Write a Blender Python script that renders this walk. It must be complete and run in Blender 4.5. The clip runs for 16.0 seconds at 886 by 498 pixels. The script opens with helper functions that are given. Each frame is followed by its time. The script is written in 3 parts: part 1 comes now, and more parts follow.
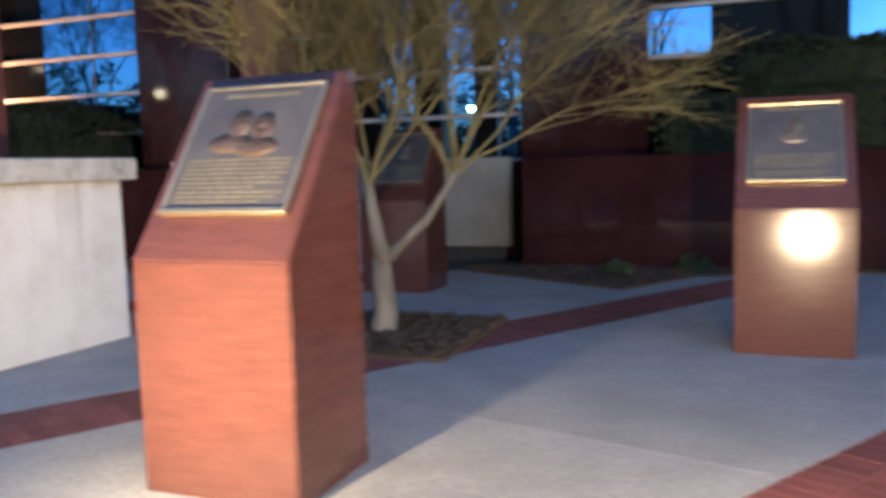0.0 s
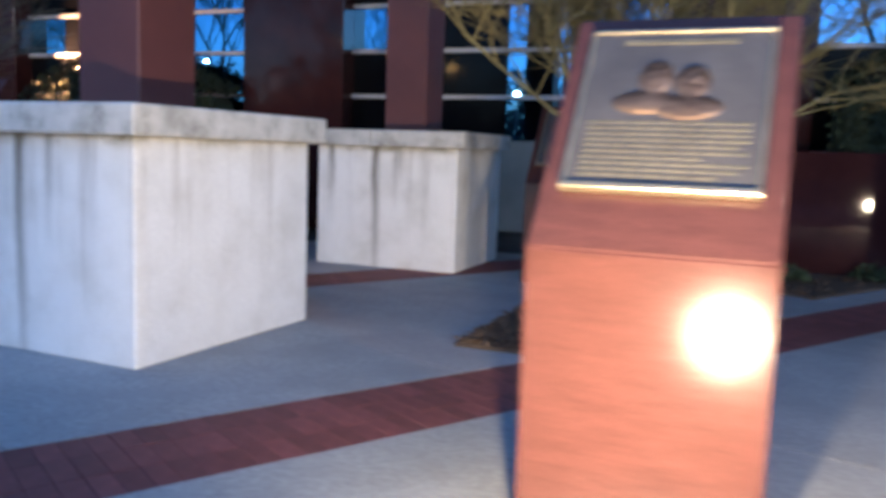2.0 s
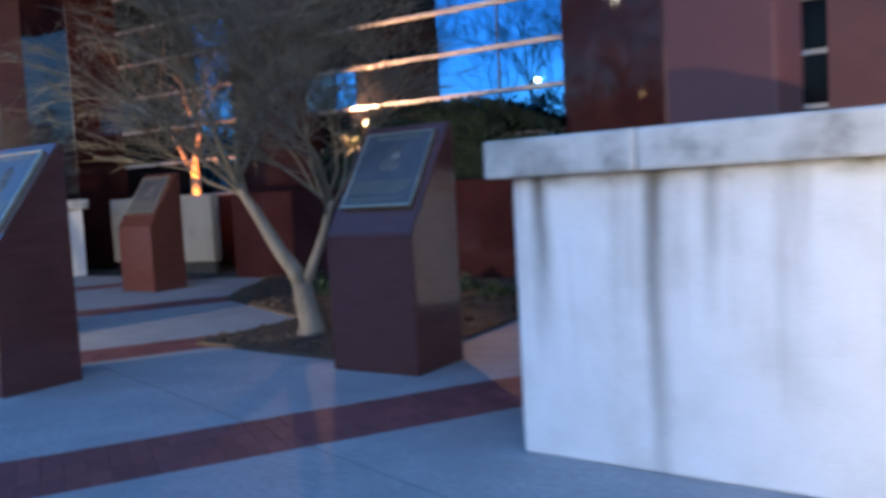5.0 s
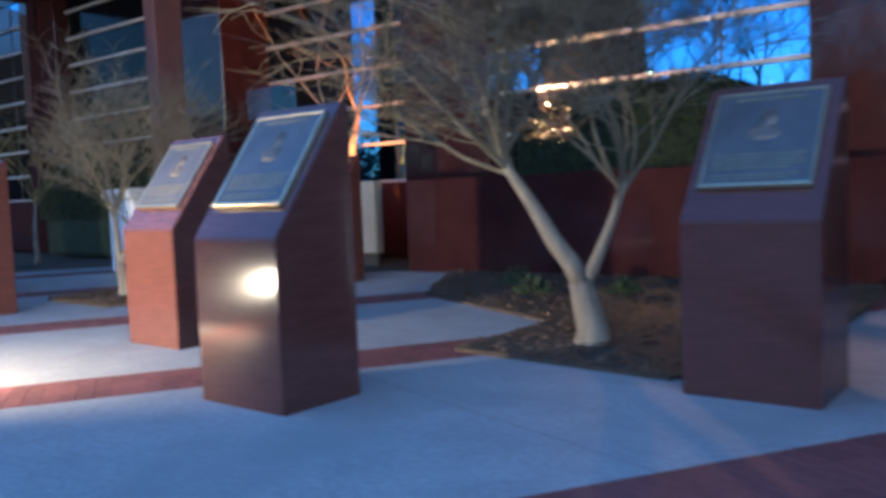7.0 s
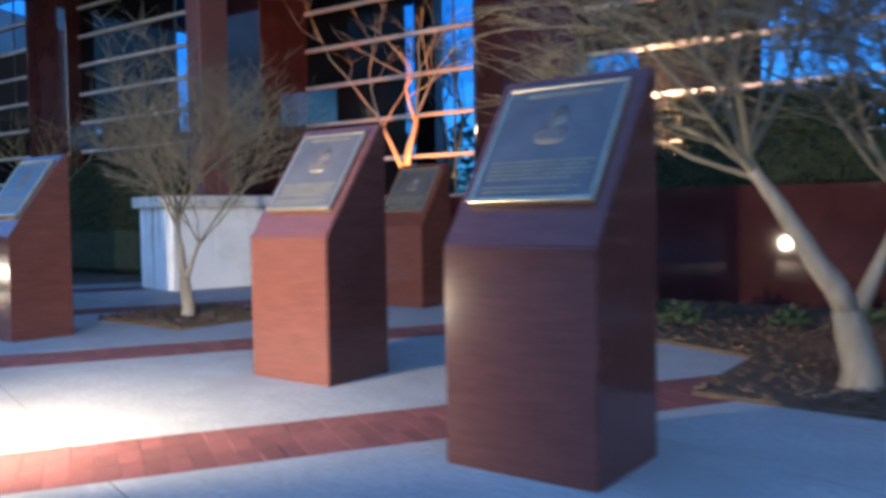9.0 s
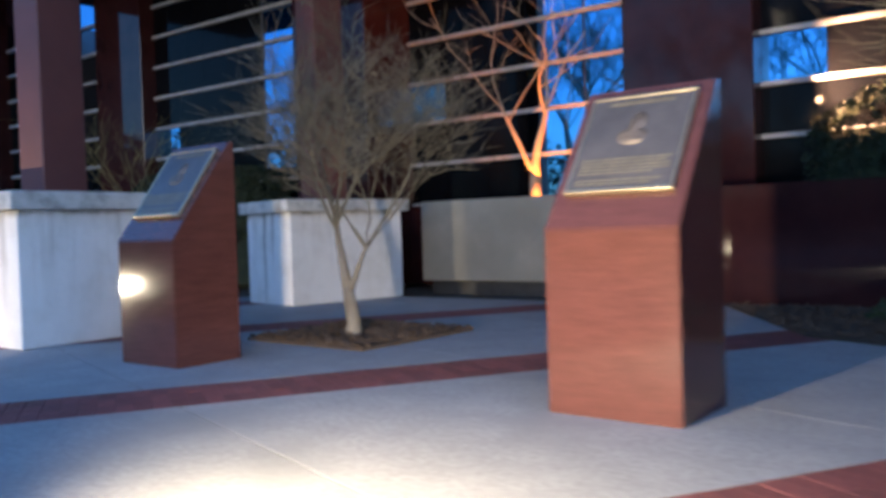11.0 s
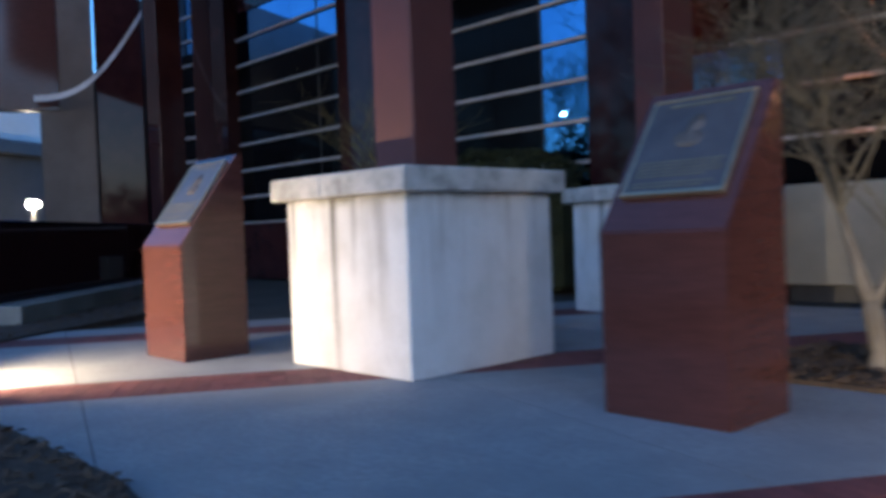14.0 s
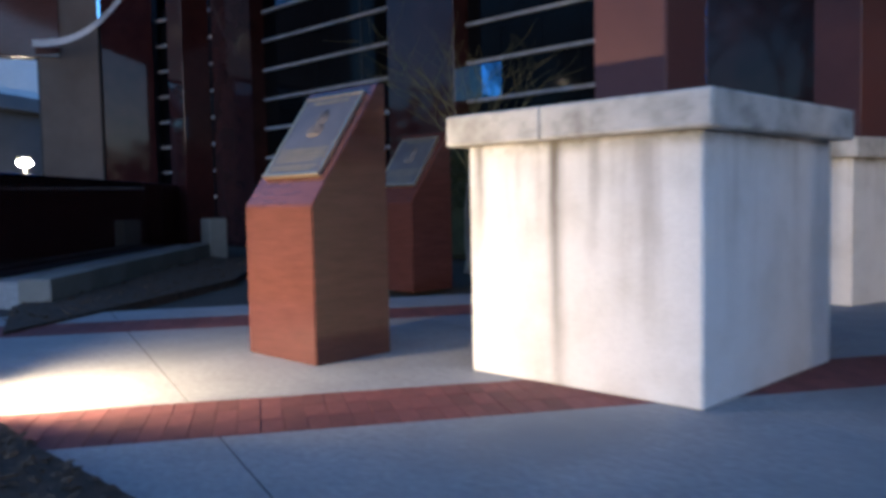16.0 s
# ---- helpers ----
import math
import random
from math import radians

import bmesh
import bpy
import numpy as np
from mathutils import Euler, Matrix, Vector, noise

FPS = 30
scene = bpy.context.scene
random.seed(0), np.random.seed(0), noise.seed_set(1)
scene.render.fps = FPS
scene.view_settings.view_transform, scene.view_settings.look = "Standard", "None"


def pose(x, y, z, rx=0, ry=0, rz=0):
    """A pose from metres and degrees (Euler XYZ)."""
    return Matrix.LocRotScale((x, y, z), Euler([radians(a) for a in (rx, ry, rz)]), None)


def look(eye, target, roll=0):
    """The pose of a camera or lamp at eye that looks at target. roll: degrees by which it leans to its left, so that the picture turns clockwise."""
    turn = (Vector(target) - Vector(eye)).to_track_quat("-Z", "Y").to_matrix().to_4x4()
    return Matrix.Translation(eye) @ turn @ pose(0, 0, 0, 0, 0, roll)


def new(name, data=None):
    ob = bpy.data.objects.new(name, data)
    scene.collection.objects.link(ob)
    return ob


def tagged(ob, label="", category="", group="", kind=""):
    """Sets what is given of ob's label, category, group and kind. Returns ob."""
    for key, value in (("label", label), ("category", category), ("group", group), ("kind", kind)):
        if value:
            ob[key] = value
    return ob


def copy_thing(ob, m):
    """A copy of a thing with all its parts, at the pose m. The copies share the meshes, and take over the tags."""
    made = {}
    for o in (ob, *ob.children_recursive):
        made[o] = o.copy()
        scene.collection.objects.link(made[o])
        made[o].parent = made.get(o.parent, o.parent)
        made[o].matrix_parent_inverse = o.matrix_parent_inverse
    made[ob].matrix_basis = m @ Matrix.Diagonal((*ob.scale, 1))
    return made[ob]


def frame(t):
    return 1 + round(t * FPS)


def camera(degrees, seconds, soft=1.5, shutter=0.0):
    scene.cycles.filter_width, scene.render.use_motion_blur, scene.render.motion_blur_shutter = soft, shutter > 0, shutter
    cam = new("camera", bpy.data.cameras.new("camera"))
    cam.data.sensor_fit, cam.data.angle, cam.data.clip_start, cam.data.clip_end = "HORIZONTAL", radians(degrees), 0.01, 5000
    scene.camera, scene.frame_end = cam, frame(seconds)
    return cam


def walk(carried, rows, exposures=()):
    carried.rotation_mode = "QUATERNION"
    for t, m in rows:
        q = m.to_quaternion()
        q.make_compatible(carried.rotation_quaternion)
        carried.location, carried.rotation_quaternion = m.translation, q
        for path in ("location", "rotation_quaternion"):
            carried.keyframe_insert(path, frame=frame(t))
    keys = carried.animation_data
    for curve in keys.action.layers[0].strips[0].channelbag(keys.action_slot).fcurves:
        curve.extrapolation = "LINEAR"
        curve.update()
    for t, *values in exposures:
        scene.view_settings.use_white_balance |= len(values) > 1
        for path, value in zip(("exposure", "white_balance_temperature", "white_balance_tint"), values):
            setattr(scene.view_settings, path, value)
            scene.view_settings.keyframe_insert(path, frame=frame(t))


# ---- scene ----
cam = camera(56.1, 16.0, soft=3.8, shutter=0.9)
PATH = [
    (0, (0.676, 1.312, 1.346), (0.25, 3.256, 1.149), -1.6),
    (0.5, (0.289, 1.451, 1.352), (-0.202, 3.379, 1.147), -1.2),
    (1, (-0.102, 1.546, 1.332), (-0.585, 3.477, 1.129), 0.1),
    (1.5, (-0.526, 1.638, 1.314), (-0.972, 3.575, 1.09), 1.5),
    (2, (-0.972, 1.765, 1.286), (-1.435, 3.697, 1.052), 1.9),
    (2.5, (-1.476, 1.911, 1.27), (-2.035, 3.817, 1.038), -0.2),
    (3, (-1.911, 2.027, 1.254), (-2.568, 3.905, 1.053), -3.3),
    (3.5, (-2.393, 2.142, 1.264), (-3.1, 4.005, 1.088), -3.5),
    (4, (-2.796, 2.22, 1.312), (-3.584, 4.05, 1.14), -2.6),
    (4.5, (-3.437, 2.288, 1.225), (-4.228, 4.121, 1.099), -2.5),
    (5, (-3.909, 2.408, 1.269), (-4.75, 4.218, 1.131), -3.1),
    (5.2, (-4.097, 2.462, 1.264), (-4.951, 4.265, 1.133), -3.2),
    (7.3, (-6.295, 2.807, 1.193), (-7.315, 4.522, 1.061), -2.1),
    (7.5, (-6.478, 2.794, 1.157), (-7.49, 4.514, 1.034), -1.8),
    (8, (-7.025, 2.95, 1.159), (-8.01, 4.686, 1.035), -1.3),
    (8.5, (-7.572, 3.021, 1.139), (-8.538, 4.769, 1.037), -1.1),
    (9, (-8.104, 3.066, 1.133), (-9.044, 4.83, 1.05), -0.9),
    (9.5, (-8.663, 3.194, 1.132), (-9.659, 4.927, 1.064), -1.5),
    (9.7, (-8.903, 3.192, 1.123), (-9.913, 4.917, 1.06), -1.7),
    (11.8, (-11.335, 3.635, 0.983), (-12.3, 5.386, 0.94), -1.8),
    (12, (-11.589, 3.658, 1.01), (-12.558, 5.408, 0.965), -1.8),
    (12.5, (-12.115, 3.74, 0.997), (-13.14, 5.458, 0.972), -2.1),
    (13, (-12.68, 3.806, 0.968), (-13.771, 5.482, 0.966), -2.0),
    (13.5, (-13.227, 3.916, 1.028), (-14.425, 5.518, 1.011), -2.1),
    (14, (-13.794, 4.014, 1.035), (-15.066, 5.557, 0.991), -2.1),
    (14.5, (-14.403, 4.136, 1.003), (-15.697, 5.66, 0.942), -2.0),
    (15, (-14.999, 4.309, 0.999), (-16.304, 5.823, 0.915), -1.5),
    (15.5, (-15.604, 4.397, 1.008), (-16.876, 5.936, 0.905), -1.3),
    (16, (-16.187, 4.51, 1.007), (-17.42, 6.08, 0.89), -1.1),
]
walk(cam, [(t, look(eye, target, roll)) for t, eye, target, roll in PATH],
     exposures=[(0.0, 2.95, 7150, 11), (1.5, 2.95, 6600, 10), (2.5, 2.95, 6200, 10), (4.0, 2.98, 6200, 10), (5.0, 3.25, 6300, 10), (7.5, 3.52, 6050, 7), (8.5, 3.52, 6050, 7), (9.7, 3.38, 6250, 8), (12.0, 2.86, 6400, 9), (16.0, 2.60, 6650, 12)])

# ---------------------------------------------------------------- light
world = bpy.data.worlds.new("dusk")
scene.world = world
world.use_nodes = True
wn, wl = world.node_tree.nodes, world.node_tree.links
sky = wn.new("ShaderNodeTexSky")
sky.sky_type = "NISHITA"
sky.sun_disc = False
sky.sun_elevation = radians(7.0)
sky.sun_rotation = radians(150.0)
sky.ozone_density = 6.0
tint = wn.new("ShaderNodeMix")
tint.data_type, tint.blend_type = "RGBA", "MULTIPLY"
tint.inputs[0].default_value = 1.0
tint.inputs[7].default_value = (1.02, 0.88, 0.86, 1)
wl.new(sky.outputs[0], tint.inputs[6])
wl.new(tint.outputs[2], wn["Background"].inputs[0])
wn["Background"].inputs[1].default_value = 0.12


def spot(name, eye, target, power, colour, degrees=100, size=0.06, blend=0.6):
    data = bpy.data.lights.new(name, "SPOT")
    data.energy, data.color, data.spot_size, data.spot_blend, data.shadow_soft_size = power, colour, radians(degrees), blend, size
    ob = new(name, data)
    ob.matrix_world = look(eye, target)
    return ob


WARM = (1.0, 0.79, 0.54)
# x, y, height, aim, watts, cone, label
FLOODS = (
    (1.35, 2.70, 0.45, (1.45, 7.2, 1.25), 112, 146, "black ground floodlight shining at a pedestal"),
    (-1.02, 2.95, 0.50, (-1.05, 4.4, 0.95), 120, 126, "black ground floodlight close before a pedestal"),
    (-12.30, 4.40, 0.40, (-12.0, 7.6, 0.3), 250, 115, "black ground floodlight before a lit pedestal"),
    (-20.75, 6.05, 0.36, (-20.1, 8.4, 0.15), 130, 120, "black ground floodlight standing in mulch"),
)
spot("facade_uplight", (-11.53, 14.50, 2.57), (-8.4, 14.6, 3.1), 190, (1.0, 0.52, 0.26), 150, 0.04, 0.6)
spot("tree_uplight", (-15.2, 15.22, 0.9), (-15.55, 15.75, 3.4), 110, (1.0, 0.29, 0.05), 110, 0.05, 0.8)
# ---------------------------------------------------------------- helpers
def part(name, bm, material, parent=None, label="", smooth=False):
    """Links a bmesh as one mesh object, under a thing or a part."""
    me = bpy.data.meshes.new(name)
    bm.to_mesh(me)
    bm.free()
    if smooth:
        me.polygons.foreach_set("use_smooth", [True] * len(me.polygons))
    if material:
        me.materials.append(material)
    ob = new(name, me)
    if parent:
        ob.parent = parent
    if label:
        ob["label"] = label
    return ob


def empty(name, m=None):
    ob = new(name)
    ob.empty_display_size = 0.2
    if m is not None:
        ob.matrix_world = m
    return ob


def box(bm, x0, y0, z0, x1, y1, z1, bevel=0.0, segments=1):
    made = bmesh.ops.create_cube(bm, size=1)["verts"]
    for v in made:
        v.co = Vector((x0 + (v.co.x + 0.5) * (x1 - x0), y0 + (v.co.y + 0.5) * (y1 - y0), z0 + (v.co.z + 0.5) * (z1 - z0)))
    if bevel:
        edges = list({e for v in made for e in v.link_edges})
        bmesh.ops.bevel(bm, geom=edges, offset=bevel, segments=segments, affect="EDGES", profile=0.5)


def boxed(name, dims, material, parent=None, bevel=0.0, label="", segments=1):
    bm = bmesh.new()
    box(bm, *dims, bevel=bevel, segments=segments)
    return part(name, bm, material, parent, label)


def prism(bm, outline, z0, z1):
    """A slab with a flat outline given as (x, y) pairs."""
    low = [bm.verts.new((x, y, z0)) for x, y in outline]
    top = [bm.verts.new((x, y, z1)) for x, y in outline]
    n = len(outline)
    bm.faces.new(top)
    bm.faces.new(low[::-1])
    for i in range(n):
        bm.faces.new((low[i], low[(i + 1) % n], top[(i + 1) % n], top[i]))
    bmesh.ops.recalc_face_normals(bm, faces=bm.faces)


def tube(bm, points, radii, sides=6):
    """A tapered tube along points."""
    rings = []
    for i, p in enumerate(points):
        a = points[max(i - 1, 0)]
        b = points[min(i + 1, len(points) - 1)]
        d = (b - a).normalized() if (b - a).length > 1e-6 else Vector((0, 0, 1))
        side = d.cross(Vector((0.31, 0.95, 0.05))).normalized()
        up = d.cross(side)
        rings.append([bm.verts.new(p + radii[i] * (math.cos(k * math.tau / sides) * side + math.sin(k * math.tau / sides) * up)) for k in range(sides)])
    for a, b in zip(rings, rings[1:]):
        for k in range(sides):
            bm.faces.new((a[k], a[(k + 1) % sides], b[(k + 1) % sides], b[k]))
    if sides > 3:
        bm.faces.new(rings[0][::-1])
    bm.faces.new(rings[-1])


# the plaza's own grid is turned against the path
GRID = -7.2
SA, CA = math.sin(radians(GRID)), math.cos(radians(GRID))


def fac(s, d, z=0.0):
    """A place by the building: s along its front, d metres in front of its glass."""
    return Vector((s * CA + d * SA, 13.55 + s * SA - d * CA, z))


FRONT = pose(0, 13.55, 0, 0, 0, GRID)


# ---------------------------------------------------------------- materials
def nodes_of(name):
    mat = bpy.data.materials.new(name)
    mat.use_nodes = True
    return mat, mat.node_tree.nodes, mat.node_tree.links, mat.node_tree.nodes["Principled BSDF"]


def ramp(n, l, source, stops):
    r = n.new("ShaderNodeValToRGB")
    while len(r.color_ramp.elements) < len(stops):
        r.color_ramp.elements.new(0.5)
    for e, (p, c) in zip(r.color_ramp.elements, stops):
        e.position, e.color = p, (*c, 1) if len(c) == 3 else c
    l.new(source, r.inputs[0])
    return r.outputs[0]


def noisy(n, l, scale, detail=4.0, rough=0.55, stretch=None, kind="Object"):
    co = n.new("ShaderNodeTexCoord")
    tex = n.new("ShaderNodeTexNoise")
    tex.inputs["Scale"].default_value, tex.inputs["Detail"].default_value, tex.inputs["Roughness"].default_value = scale, detail, rough
    out = co.outputs[kind]
    if stretch:
        mp = n.new("ShaderNodeMapping")
        mp.inputs["Scale"].default_value = stretch
        l.new(out, mp.inputs[0])
        out = mp.outputs[0]
    l.new(out, tex.inputs["Vector"])
    return tex.outputs["Fac"]


def mixed(n, l, fac_, a, b, mode="MIX"):
    m = n.new("ShaderNodeMix")
    m.data_type, m.blend_type = "RGBA", mode
    for sock, v in ((m.inputs[0], fac_), (m.inputs[6], a), (m.inputs[7], b)):
        if isinstance(v, (int, float)):
            sock.default_value = v
        elif isinstance(v, tuple):
            sock.default_value = (*v, 1)
        else:
            l.new(v, sock)
    return m.outputs[2]


def bumped(n, l, bsdf, height, strength=0.3, distance=0.004):
    b = n.new("ShaderNodeBump")
    b.inputs["Strength"].default_value, b.inputs["Distance"].default_value = strength, distance
    l.new(height, b.inputs["Height"])
    l.new(b.outputs[0], bsdf.inputs["Normal"])


def surface(name, stops, scale, rough=(0.6, 0.8), fine=60.0, metal=0.0, bump=0.3, depth=0.004, stretch=None, blotch=None, vary=0.0, grain=0.35):
    mat, n, l, p = nodes_of(name)
    big = noisy(n, l, scale, 5, 0.6, stretch)
    small = noisy(n, l, fine, 3, 0.7)
    c = ramp(n, l, big, stops)
    c = mixed(n, l, grain, c, ramp(n, l, small, [(0.3, (0.55, 0.55, 0.55)), (0.7, (1, 1, 1))]), "MULTIPLY")
    if blotch:
        c = mixed(n, l, ramp(n, l, noisy(n, l, scale * 0.37, 4), [(0.5, (0, 0, 0)), (0.72, (1, 1, 1))]), c, blotch)
    if vary:
        info = n.new("ShaderNodeObjectInfo")
        c = mixed(n, l, 1.0, c, ramp(n, l, info.outputs["Random"], [(0, (1 - vary,) * 3), (1, (1.0, 1.0, 1.0))]), "MULTIPLY")
    l.new(c, p.inputs["Base Color"])
    p.inputs["Metallic"].default_value = metal
    r = n.new("ShaderNodeMapRange")
    r.inputs[3].default_value, r.inputs[4].default_value = rough
    l.new(small, r.inputs[0])
    l.new(r.outputs[0], p.inputs["Roughness"])
    bumped(n, l, p, small, bump, depth)
    return mat


GRANITE = surface("polished_red_granite", [(0.3, (0.066, 0.0258, 0.0215)), (0.7, (0.096, 0.0370, 0.0305))], 2.2, (0.055, 0.19), 75, bump=0.05, depth=0.0006, stretch=(1.6, 1.6, 11.0), grain=0.45)
DARK_GRANITE = surface("dark_red_granite", [(0.3, (0.026, 0.009, 0.010)), (0.7, (0.046, 0.016, 0.015))], 1.6, (0.015, 0.06), 150, bump=0.03, depth=0.001)
GRANITE.node_tree.nodes["Principled BSDF"].inputs["Specular IOR Level"].default_value = 0.5
DARK_GRANITE.node_tree.nodes["Principled BSDF"].inputs["Specular IOR Level"].default_value = 0.2
PIER = surface("red_stone_pier", [(0.3, (0.080, 0.024, 0.020)), (0.7, (0.125, 0.038, 0.030))], 1.4, (0.5, 0.7), 120, bump=0.12, depth=0.001)


def stained_concrete():
    mat, n, l, p = nodes_of("stained_cast_concrete")
    big = noisy(n, l, 2.5, 6, 0.6)
    c = ramp(n, l, big, [(0.25, (0.60, 0.575, 0.52)), (0.55, (0.74, 0.72, 0.68)), (0.9, (0.79, 0.775, 0.74))])
    runs = noisy(n, l, 3.0, 5, 0.65, (2.6, 2.6, 0.12))
    streak = ramp(n, l, runs, [(0.50, (0, 0, 0)), (0.74, (0.6, 0.6, 0.6))])
    co = n.new("ShaderNodeTexCoord")
    sep = n.new("ShaderNodeSeparateXYZ")
    l.new(co.outputs["Object"], sep.inputs[0])
    fall = n.new("ShaderNodeMapRange")
    fall.inputs[1].default_value, fall.inputs[2].default_value = 0.25, 1.35
    l.new(sep.outputs[2], fall.inputs[0])
    m = n.new("ShaderNodeMath")
    m.operation = "MULTIPLY"
    l.new(streak, m.inputs[0])
    l.new(fall.outputs[0], m.inputs[1])
    c = mixed(n, l, m.outputs[0], c, (0.22, 0.18, 0.13))
    # dark drip runs below the cap joint and beside it
    wav = noisy(n, l, 2.0, 4, 0.6, (1.0, 1.0, 1.0))
    for at, wide, deep, foot in ((-0.11, 0.09, 0.75, -0.6), (-0.12, 0.050, 0.75, -0.2), (-0.65, 0.075, 0.8, 0.40), (-0.64, 0.03, 0.9, 0.75), (0.14, 0.06, 0.6, 0.60), (0.45, 0.10, 0.35, 0.3)):
        off = n.new("ShaderNodeMath")
        off.operation = "ADD"
        off.inputs[1].default_value = -at
        l.new(sep.outputs[0], off.inputs[0])
        sway = n.new("ShaderNodeMath")
        sway.operation = "MULTIPLY_ADD"
        sway.inputs[1].default_value, sway.inputs[2].default_value = 0.10, -0.05
        l.new(wav, sway.inputs[0])
        both = n.new("ShaderNodeMath")
        l.new(off.outputs[0], both.inputs[0])
        l.new(sway.outputs[0], both.inputs[1])
        size = n.new("ShaderNodeMath")
        size.operation = "ABSOLUTE"
        l.new(both.outputs[0], size.inputs[0])
        near = n.new("ShaderNodeMapRange")
        near.interpolation_type = "SMOOTHSTEP"
        near.inputs[1].default_value, near.inputs[2].default_value, near.inputs[3].default_value, near.inputs[4].default_value = 0.0, wide, deep, 0.0
        l.new(size.outputs[0], near.inputs[0])
        tall = n.new("ShaderNodeMapRange")
        tall.inputs[1].default_value, tall.inputs[2].default_value = foot, 1.32
        l.new(sep.outputs[2], tall.inputs[0])
        k = n.new("ShaderNodeMath")
        k.operation = "MULTIPLY"
        l.new(near.outputs[0], k.inputs[0])
        l.new(tall.outputs[0], k.inputs[1])
        k2 = n.new("ShaderNodeMath")
        k2.operation = "MULTIPLY"
        l.new(k.outputs[0], k2.inputs[0])
        l.new(ramp(n, l, runs, [(0.3, (0.45, 0.45, 0.45)), (0.6, (1, 1, 1))]), k2.inputs[1])
        c = mixed(n, l, k2.outputs[0], c, (0.10, 0.080, 0.055))
    # blotchy dark olive line below the cap
    cap_line = n.new("ShaderNodeMapRange")
    cap_line.interpolation_type = "SMOOTHSTEP"
    cap_line.inputs[1].default_value, cap_line.inputs[2].default_value = 1.22, 1.315
    l.new(sep.outputs[2], cap_line.inputs[0])
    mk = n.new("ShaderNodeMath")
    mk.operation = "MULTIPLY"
    l.new(cap_line.outputs[0], mk.inputs[0])
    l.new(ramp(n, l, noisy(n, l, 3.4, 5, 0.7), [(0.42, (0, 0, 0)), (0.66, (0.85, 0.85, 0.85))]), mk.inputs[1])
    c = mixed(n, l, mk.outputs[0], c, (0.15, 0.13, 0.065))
    pits = noisy(n, l, 90, 3, 0.7)
    c = mixed(n, l, 0.25, c, ramp(n, l, pits, [(0.35, (0.5, 0.5, 0.5)), (0.6, (1, 1, 1))]), "MULTIPLY")
    l.new(c, p.inputs["Base Color"])
    p.inputs["Roughness"].default_value = 0.85
    bumped(n, l, p, pits, 0.25, 0.003)
    return mat


CONCRETE = stained_concrete()
CAP = surface("weathered_cap_concrete", [(0.28, (0.26, 0.245, 0.21)), (0.48, (0.50, 0.48, 0.43)), (0.80, (0.66, 0.64, 0.59))], 5.5, (0.8, 0.9), 80, bump=0.35, depth=0.004, blotch=(0.20, 0.185, 0.15))
PALE = surface("pale_cast_wall", [(0.3, (0.20, 0.19, 0.16)), (0.7, (0.29, 0.275, 0.235))], 1.5, (0.8, 0.9), 60, bump=0.2, blotch=(0.17, 0.16, 0.13))
PAVING = surface("brushed_concrete_paving", [(0.28, (0.32, 0.328, 0.327)), (0.5, (0.37, 0.378, 0.375)), (0.75, (0.42, 0.426, 0.42))], 2.6, (0.75, 0.9), 26, bump=0.4, depth=0.004, blotch=(0.25, 0.256, 0.256), vary=0.12, grain=0.75)
BRICK = surface("red_paving_brick", [(0.3, (0.185, 0.052, 0.050)), (0.7, (0.27, 0.078, 0.070))], 9, (0.7, 0.9), 120, bump=0.3, depth=0.003, vary=0.35)
MORTAR = surface("dark_joint_sand", [(0.3, (0.085, 0.034, 0.032)), (0.7, (0.13, 0.052, 0.048))], 8, (0.9, 1.0), 90)
MULCH = surface("bark_mulch", [(0.3, (0.035, 0.024, 0.016)), (0.7, (0.10, 0.066, 0.042))], 16, (0.9, 1.0), 60, bump=0.9, depth=0.02)
CHIP = surface("bark_chip", [(0.3, (0.05, 0.032, 0.02)), (0.7, (0.16, 0.10, 0.06))], 10, (0.85, 1.0), 60, vary=0.5)
SOIL = surface("dark_ground", [(0.3, (0.030, 0.032, 0.026)), (0.7, (0.065, 0.062, 0.05))], 0.6, (0.9, 1.0), 30, bump=0.5, depth=0.02)
BARK = surface("grey_brown_bark", [(0.3, (0.11, 0.090, 0.065)), (0.7, (0.25, 0.215, 0.165))], 7, (0.8, 0.95), 70, bump=0.6, depth=0.006, stretch=(1, 1, 0.3))
TWIG = surface("olive_twig", [(0.3, (0.10, 0.080, 0.036)), (0.7, (0.225, 0.185, 0.068))], 3, (0.75, 0.9), 50)
GREY_TWIG = surface("grey_brown_twig", [(0.3, (0.080, 0.068, 0.045)), (0.7, (0.155, 0.132, 0.090))], 3, (0.8, 0.95), 50)
SMOOTH_BARK = surface("smooth_tan_bark", [(0.3, (0.33, 0.22, 0.14)), (0.7, (0.50, 0.36, 0.24))], 4, (0.6, 0.8), 60, bump=0.3)
LEAF = surface("dark_hedge_leaf", [(0.3, (0.008, 0.015, 0.005)), (0.7, (0.026, 0.040, 0.012))], 5, (0.85, 1.0), 30, vary=0.3)
FAR_LEAF = surface("far_foliage", [(0.3, (0.018, 0.026, 0.014)), (0.7, (0.04, 0.05, 0.03))], 0.4, (0.9, 1.0), 4)
BRONZE = surface("dark_bronze", [(0.3, (0.098, 0.094, 0.094)), (0.7, (0.155, 0.145, 0.138))], 6, (0.25, 0.4), 90, metal=0.5, bump=0.15, depth=0.001)
RELIEF = surface("rubbed_bronze", [(0.3, (0.20, 0.115, 0.07)), (0.7, (0.34, 0.21, 0.13))], 8, (0.3, 0.45), 90, metal=0.85, bump=0.2, depth=0.001)
